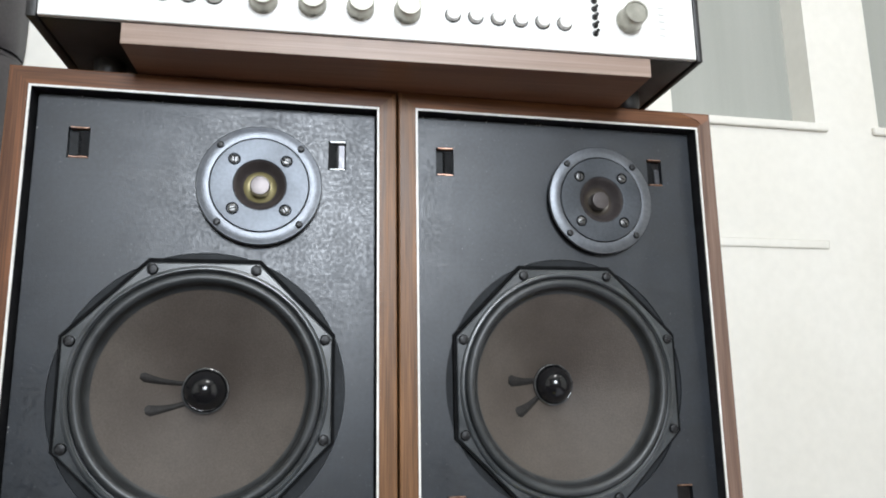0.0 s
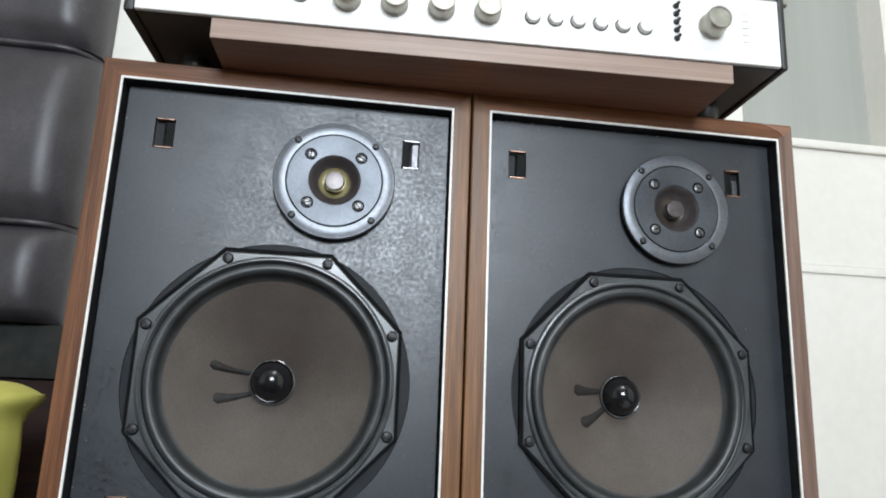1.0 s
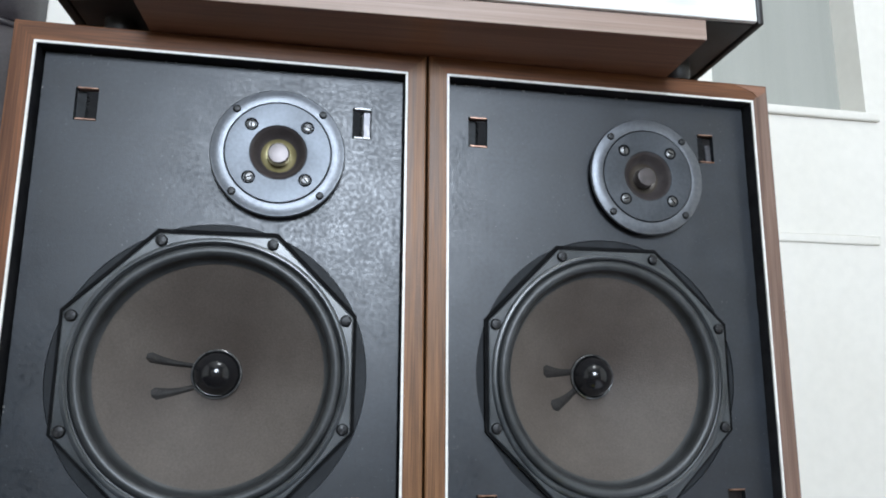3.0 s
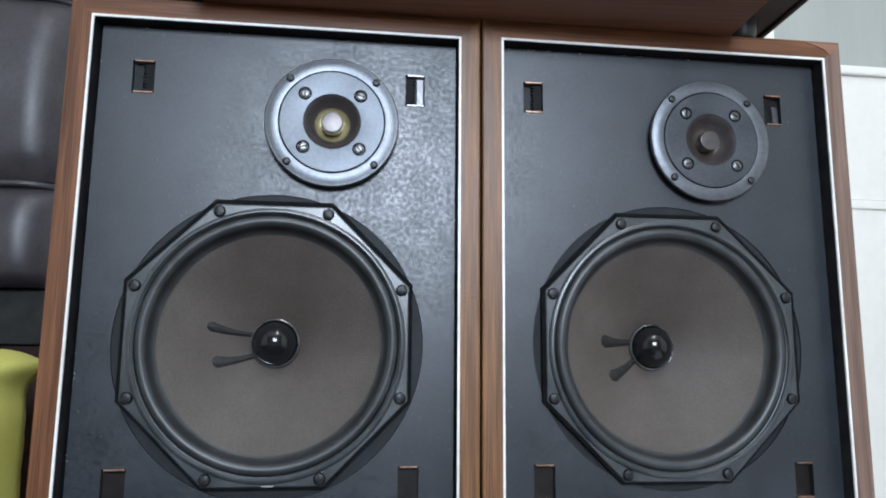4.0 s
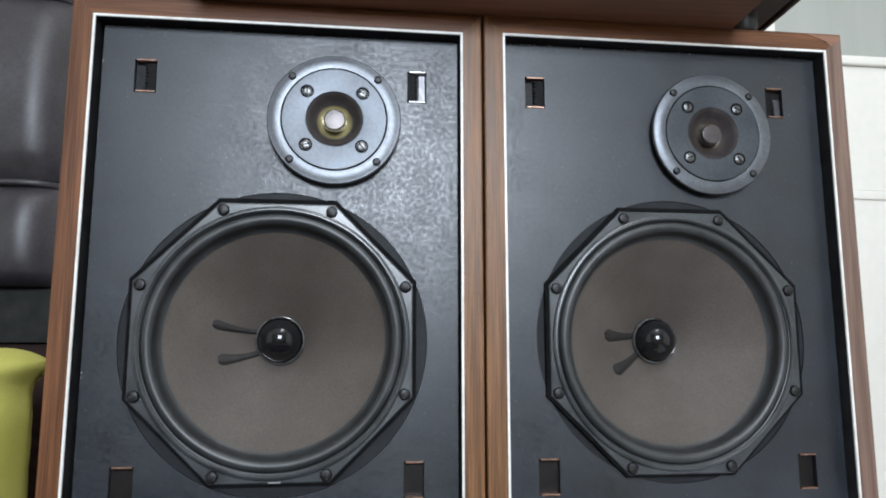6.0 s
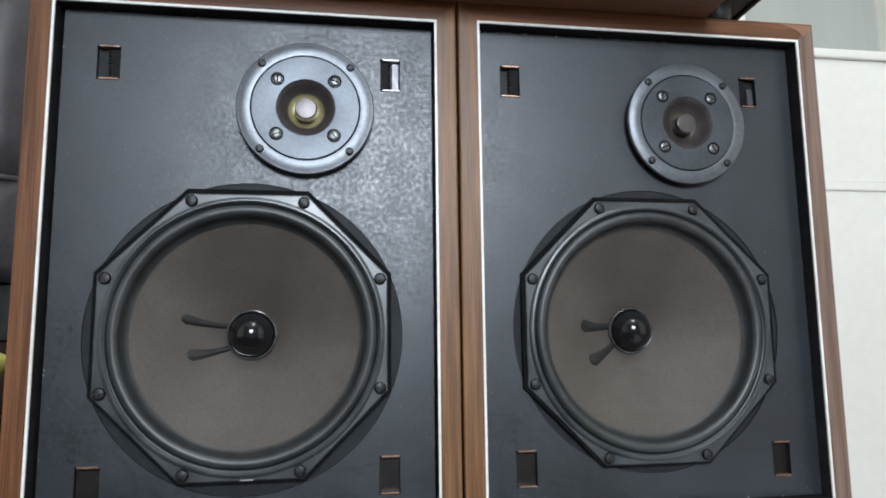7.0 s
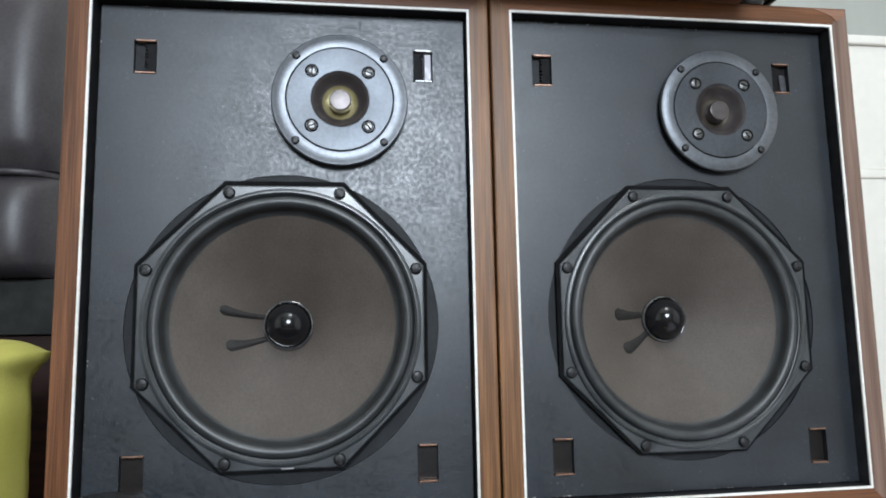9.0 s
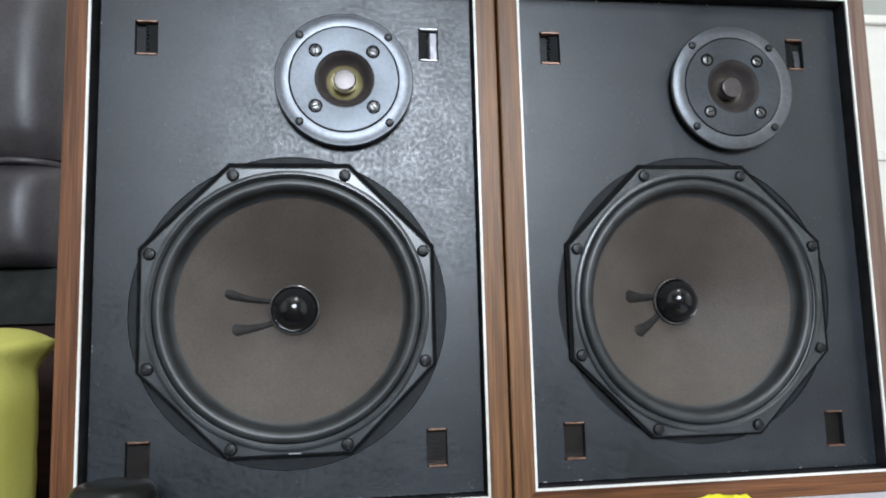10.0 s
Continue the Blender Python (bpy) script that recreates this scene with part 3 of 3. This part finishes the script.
    bm = plate(circle(OCT - 0.0016, wx, WZ, 8, math.pi / 8), [circle(0.0925, wx, WZ, 64)], -0.0052, -0.0002)
    rim = [e for e in bm.edges if all(abs(v.co.y + 0.0052) < 1e-5 and math.hypot(v.co.x - wx, v.co.z - WZ) > 0.1 for v in e.verts)]
    bmesh.ops.bevel(bm, geom=rim, offset=0.0010, segments=2, affect="EDGES", profile=0.5)
    part("basket", bm, M_basket, wf, smooth=False)
    # black gasket round the eight sides, widened to hold the basket's edge shadow
    part("gasket_shade", plate(circle(OCT + 0.0012, wx, WZ + 0.0009, 8, math.pi / 8), [circle(0.0930, wx, WZ, 64)], -0.0034, 0.0011), M_recess_shade, wf, smooth=False)
    part("rim_ring", lathe([(0.0955, -0.0050), (0.0950, -0.0066), (0.0938, -0.0074), (0.0925, -0.0074), (0.0915, -0.0064), (0.0912, 0.004), (0.0955, 0.004)], 96, wx, WZ, True), M_basket, wf)
    prof = [(0.0918, -0.0050), (0.0908, -0.0046)]
    for i in range(13):
        t = math.pi * i / 12
        prof.append((0.0862 + 0.0042 * math.cos(t), -0.0030 - 0.0042 * math.sin(t)))
    prof += [(0.0815, 0.0000), (0.0806, 0.0022), (0.0795, 0.0036), (0.0780, 0.0046)]
    part("surround", lathe(prof, 96, wx, WZ), M_rubber, wf)
    part("cone", lathe([(r, cone_y(r)) for r in [0.0797 - 0.0042 * i for i in range(16)]] + [(0.0155, cone_y(0.0155))], 96, wx, WZ), M_cone, wf)
    part("cap_ring", lathe([(0.0186, 0.0362), (0.0185, 0.0335), (0.0181, 0.0326), (0.0175, 0.0323), (0.0169, 0.0326), (0.0165, 0.0336), (0.0164, 0.0362)], 56, wx, WZ), M_capring, wf)
    part("dust_cap", lathe([(0.0168, 0.0365), (0.0166, 0.0345), (0.0163, 0.0341)] + [(0.0160 * math.cos(t), 0.0340 - 0.0155 * math.sin(t)) for t in [math.pi / 2 * i / 12 for i in range(1, 12)]] + [(0, 0.0185)], 48, wx, WZ), M_cap, wf, "gloss black dome")
    for p, q, w in leads:
        part("lead", lead(p, q, w, WZ), M_glue, wf, at=pose(wx, 0, 0))
    for k in range(8):
        t = math.pi / 8 + k * math.pi / 4
        part("screw", screw(0.0042, 0.0030), M_screw_dark, wf, at=pose(wx + 0.0995 * math.cos(t), -0.0051, WZ + 0.0995 * math.sin(t), 0, 40 * k + 13, 0))
    # tweeter
    tw = part("tweeter", lathe([(0.0385, -0.0076), (0.0384, -0.0086), (0.0381, -0.0093), (0.0377, -0.0095), (0.0370, -0.0095), (0.0216, -0.0095), (0.0209, -0.0094), (0.0204, -0.0090), (0.0201, -0.0080), (0.0200, 0.002)], 96, TX, TZ), M_flange, sp, "round grey-black tweeter with a small central dome", sharp=22)
    part("outer_rim", lathe([(0.0480, -0.0050), (0.0487, -0.0056), (0.0489, -0.0068), (0.0488, -0.0077), (0.0485, -0.0081), (0.0480, -0.0084), (0.0462, -0.0086), (0.0440, -0.0092), (0.0400, -0.0090), (0.0391, -0.0089), (0.0388, -0.0087), (0.0387, -0.0076)], 96, TX, TZ), M_rim, tw, "lighter grey outer rim", sharp=22)
    # black band that puts the shade on the tweeter's side into colour
    part("gasket_shade", lathe([(0.0474, 0.0), (0.0474, -0.0056), (0.0450, -0.0057)], 96, TX, TZ), M_recess_shade, tw, "black side band, coloured for the shade under the rim")
    part("horn", lathe([(0.0203, -0.0090), (0.0195, -0.0085), (0.0182, -0.0066), (0.0166, -0.0040), (0.0150, -0.0020), (0.0136, -0.0008), (0.0128, -0.0003)], 64, TX, TZ), M_mouth, tw, "dark horn mouth")
    part("horn_throat", lathe([(0.0130, -0.0005), (0.0120, 0.0004), (0.0108, 0.0010), (0.0095, 0.0014), (0.0076, 0.0016)], 64, TX, TZ), M_horn_lit if bright_clip else M_horn_unlit, tw, "amber brown horn throat, coloured as lit" if bright_clip else "brown horn throat, coloured as unlit")
    part("dome", lathe([(0.0080, 0.0018), (0.0080, -0.0062), (0.0079, -0.0070), (0.0076, -0.0075), (0.0071, -0.0077), (0.0040, -0.0079), (0.0020, -0.00795), (0, -0.0080)], 48, TX, TZ), M_plug, tw, "pale tweeter dome", sharp=14)
    for k in range(4):
        t = math.pi / 4 + k * math.pi / 2 - 0.005
        part("screw", screw(0.0029, 0.0022), M_screw_dark, tw, at=pose(TX + 0.0443 * math.cos(t), -0.0088, TZ + 0.0443 * math.sin(t), 0, 55 * k, 0))
        # raised black ring and bar stand for the shaded well and slot
        part("screw_well_shade", lathe([(0.0050, -0.0093), (0.0048, -0.0100), (0.0041, -0.0100), (0.0037, -0.0096)], 28, 0, 0), M_recess_shade, tw, at=pose(TX + 0.0286 * math.cos(t), 0, TZ + 0.0286 * math.sin(t)))
        part("screw_slot_shade", box(-0.0026, 0.0026, -0.00105, -0.0007, -0.0005, 0.0005), M_recess_shade, tw, at=pose(TX + 0.0286 * math.cos(t), -0.0094, TZ + 0.0286 * math.sin(t), 0, 20 + 70 * k, 0), smooth=False)
        part("inner_screw", screw(0.0035, 0.0009, False), M_screw_zinc, tw, "zinc screw", at=pose(TX + 0.0286 * math.cos(t), -0.0094, TZ + 0.0286 * math.sin(t), 0, 20 + 70 * k, 0))
    # grille clips let into the baffle
    for k, (x0, x1, z0, z1) in enumerate(SLOTS):
        x0, x1, z0, z1 = x0 + slot_shift[k], x1 + slot_shift[k], z0 - BED, z1 - BED
        shiny = bright_clip and k == 1
        cl = part("grille_clip", box(x0 - 0.001, x1 + 0.001, 0.0050, 0.0125, z0 - 0.001, z1 + 0.001), M_smoke if k == 0 else M_bronze, sp, "smoky grey hook clip in a slot" if k < 2 else "bronzed spring clip in a slot", smooth=False)
        m = M_nickel if shiny else M_copper
        for zz in (z0 + 0.0007, z1 - 0.0007):
            part("lip", box(x0 + 0.0012, x1 - 0.0004, -0.0010, 0.0049, zz - 0.0007, zz + 0.0007, 0.0004, 1), m, cl, smooth=False)
        if k < 2:
            part("hook_strip", comb(x0 + (0.0003 if k else 0.0065), x1 - (0.0068 if k else 0.001), 0.0022, z0 + 0.002, z1 - 0.002, chips + k, 1 if k else -1), M_hook, cl, smooth=False)
        if k == 1:
            bm = box(x1 - 0.0062, x1 - 0.0006, 0.0020, 0.0034, z0 + 0.002, z1 - (0.002 if shiny else 0.008), 0.0006, 1)
            for v in bm.verts:
                v.co.y += 0.0016 * math.sin(math.pi * (v.co.z - z0) / (z1 - z0))
            part("spring", bm, M_dull if shiny else M_spring, cl, "dull grey spring plate" if shiny else "dark grey spring plate", smooth=False)
    # bare metal on the basket's lower edge
    if bright_clip:
        part("bare_nick", box(wx - 0.001, wx + 0.0075, -0.0055, -0.0049, WZ - 0.0971, WZ - 0.0960, 0.0002, 1), M_nickel, wf, "bare bright metal where the enamel is chipped", smooth=False)
    # bare patch where the veneer has chipped at a corner
    if not bright_clip:
        bm = bmesh.new()
        pts = [(hw - 0.030, CAB_H - 0.0016), (hw - 0.0022, CAB_H - 0.0018), (hw - 0.0024, CAB_H - 0.006), (hw - 0.010, CAB_H - 0.0115), (hw - 0.014, CAB_H - 0.007)]
        f = [bm.verts.new((x_, YF - 0.0005, z_)) for x_, z_ in pts]
        g = [bm.verts.new((x_, YF + 0.001, z_)) for x_, z_ in pts]
        bm.faces.new(f)
        for n in range(5):
            bm.faces.new((f[n], g[n], g[(n + 1) % 5], f[(n + 1) % 5]))
        part("bare_patch", bm, M_board, cab, "paler chipped veneer", smooth=False)
    return sp


speaker(-0.1472, "walnut loudspeaker with its grille off, beside the headboard", [((-0.0155, 0.006), (-0.047, 0.0125), 0.0027), ((-0.0155, -0.0095), (-0.0425, -0.014), 0.0032)], True, 5, -0.0004, 0.0382, BED - 0.003, 0.3920, (-0.0004, 0.0004, -0.0004, -0.0004),
        (0.0026, 0.0012, 0.0008, 0.0007, 0.0), (0.1074, 0.0008, -0.0010))
speaker(0.1500, "walnut loudspeaker with its grille off, beside the window", [((-0.016, 0.004), (-0.0455, 0.0046), 0.0037), ((-0.0135, -0.010), (-0.0390, -0.0235), 0.0037)], False, 9, -0.0018, 0.0345, BED, CAB_H, (-0.0072, -0.0058, -0.0018, 0.0010),
        (0.0008, 0.0020, 0.0010, 0.0007, 0.0018), (0.1061, 0.0, 0.0014))

# ---------------------------------------------------------------- wooden board and receiver on top of the speakers
TOP = BED + CAB_H
RY = math.degrees(math.atan2(-0.022, 0.5105))      # turned a little on its stand
RM = pose(-0.2655, -0.058, TOP, 0, 0, RY)
RW, RH, RD, BT = 0.511, 0.148, 0.300, 0.0165

bd = empty("wooden_board", RM, "brown veneered board lying across both loudspeakers", "board")
part("panel", box(0.058, 0.468, 0.0022, 0.27, 0.0, BT - 0.0003, 0.0004, 1), M_board, bd, smooth=False)
# added strip that carries the front edge's gloss as paler colour
part("lit_front_edge", box(0.058, 0.468, 0.0012, 0.0021, 0.0, BT - 0.0003, 0.0003, 1), M_lit_edge, bd, "front edge strip, paler for the gloss it catches", smooth=False)

rc = empty("stereo_receiver", RM @ pose(0, 0, BT), "vintage silver-faced stereo receiver in a black case", "receiver")
part("case", box(0.002, RW - 0.002, 0.0035, RD, 0.0, RH - 0.002, 0.002), M_case, rc, "black metal case")
part("side_cheek", box(-0.0055, 0.0018, -0.001, RD, -0.001, RH, 0.0012), M_case, rc)
part("side_cheek", box(RW - 0.0018, RW + 0.0035, -0.001, RD, -0.001, RH, 0.0012), M_case, rc)
face = part("front_panel", box(0.0022, RW - 0.0022, -0.0010, 0.0033, 0.0006, 0.0600, 0.0006, 1), M_silver, rc, "brushed silver front panel")
part("dial_window", box(0.0022, RW - 0.0022, 0.0006, 0.0033, 0.0606, RH - 0.004, 0.0005, 1), M_dial, rc, "grey tuning dial")
for fx in (0.030, RW - 0.030):
    for fy in (0.075, 0.25):
        fb = lathe([(0.0, -BT + 0.0002), (0.009, -BT + 0.0002), (0.011, -BT + 0.004), (0.0115, -0.002), (0.0115, 0.0), (0, 0.0)], 28)
        fb.transform(Matrix.Rotation(radians(-90), 4, "X"))
        for v in fb.verts:
            v.co = Vector((v.co.x, v.co.y, -abs(v.co.z)))
        part("foot", fb, M_case, rc, "black rubber foot", at=pose(fx, fy, 0))


def u_of(x):
    return (x + 0.264) / 0.522 * RW + (0.0045 if -0.13 < x < 0.18 else 0.0018)


def knob(r, h):
    ridge = [(r * 1.08, 0.0), (r * 1.08, -0.002), (r, -0.003), (r * 0.97, -h * 0.55), (r * 1.0, -h * 0.56), (r * 0.98, -h + 0.001), (r * 0.92, -h), (r * 0.80, -h), (r * 0.78, -h + 0.0008), (0, -h + 0.0008)]
    return lathe(ridge, 40)


def button(r, h):
    return lathe([(r, 0.0), (r, -h + 0.0008), (r * 0.93, -h), (r * 0.6, -h + 0.0002), (0, -h + 0.0003)], 32)


def well(parent, r, u, v):
    """A flat dark disc for the shadowed gap round a push button."""
    return part("button_shadow", lathe([(r, 0.0002), (r, -0.0002), (0, -0.0002)], 32), M_case, parent, "flat dark disc for the shadow round a button", at=pose(u, -0.0010, v))


part("headphone_jack", lathe([(0.0058, 0.0), (0.0058, -0.0014), (0.0050, -0.0020), (0.0036, -0.0018), (0.0032, 0.0)], 32), M_knob, part("jack_hole", lathe([(0.0034, -0.0003), (0, -0.0003)], 24), M_recess_shade, rc, at=pose(u_of(-0.239), -0.0010, 0.0245)))
for i in range(5):
    part("push_button", button(0.0060, 0.0050), M_silver, well(rc, 0.0070, u_of(-0.216) + 0.0182 * i, 0.0248), at=pose(0, 0, 0))
for i in range(4):
    part("knob", knob(0.0098, 0.0135), M_knob, rc, "turned silver knob", at=pose(u_of(-0.108) + 0.0363 * i, -0.0010, 0.0242))
for i in range(6):
    part("push_button", button(0.0054, 0.0046), M_silver, well(rc, 0.0064, u_of(0.040) + 0.0184 * i, 0.0240), at=pose(0, 0, 0))
for i in range(5):
    part("indicator_pin", lathe([(0.0026, 0.0), (0.0026, -0.0006), (0.0014, -0.0008), (0.0014, -0.0060), (0.0010, -0.0066), (0, -0.0067)], 16), M_case, rc, at=pose(u_of(0.160) + 0.001, -0.0010, 0.0175 + 0.0072 * i))
part("volume_knob", knob(0.0102, 0.0160), M_knob, rc, "larger silver volume knob", at=pose(u_of(0.194), -0.0010, 0.0310))
for i in range(5):
    part("printed_mark", box(-0.0028, 0.0028, -0.0014, -0.0008, -0.0004, 0.0004), M_print, rc, smooth=False, at=pose(u_of(0.224), 0, 0.020 + 0.0062 * i))
sb = lathe([(0.0, -0.010), (0.0035, -0.010), (0.0035, -0.002), (0.0055, -0.002), (0.0055, 0.0), (0.0, 0.0)], 20)
sb.transform(Matrix.Rotation(radians(90), 4, "Z"))
part("side_screw", sb, M_knob, rc, at=pose(RW + 0.0034, 0.012, 0.067))

# ---------------------------------------------------------------- small things in front of the speakers
blk = empty("round_black_box", pose(-0.2440, -0.052, BED - 0.003), "small round black box with a domed glossy lid", "box")
part("body", lathe([(0, 0.0), (0.0225, 0.0), (0.0238, 0.002), (0.0238, 0.028), (0.0234, 0.0295), (0, 0.0295)], 56), M_case, blk, at=pose(0, 0, 0, 90, 0, 0))
part("lid", lathe([(0.0236, 0.0297), (0.0242, 0.0310), (0.0241, 0.0380), (0.0228, 0.0425), (0.0200, 0.0450), (0.0150, 0.0462), (0, 0.0466)], 56), M_lid, blk, "domed glossy black lid", at=pose(0, 0, 0, 90, 0, 0))


def crumple(r, h, seed):
    bm = bmesh.new()
    bmesh.ops.create_icosphere(bm, subdivisions=4, radius=1.0)
    for v in bm.verts:
        d = v.co.normalized()
        k = 1 + 0.22 * noise.noise((d.x * 2.2 + seed, d.y * 2.2, d.z * 2.2)) + 0.10 * noise.noise((d.x * 6 + seed, d.y * 6, d.z * 6))
        v.co = Vector((d.x * r * k * 1.6, d.y * r * k, max(0.0, (d.z + 0.35) * h * k / 1.35)))
    return bm


ob = link("cleaning_cloth", crumple(0.020, 0.0225, 3.1), M_lemon, smooth=True)
ob.matrix_world = pose(0.118, -0.075, BED - 0.003)
tagged(ob, "crumpled bright yellow cloth lying before the speaker", "cloth")
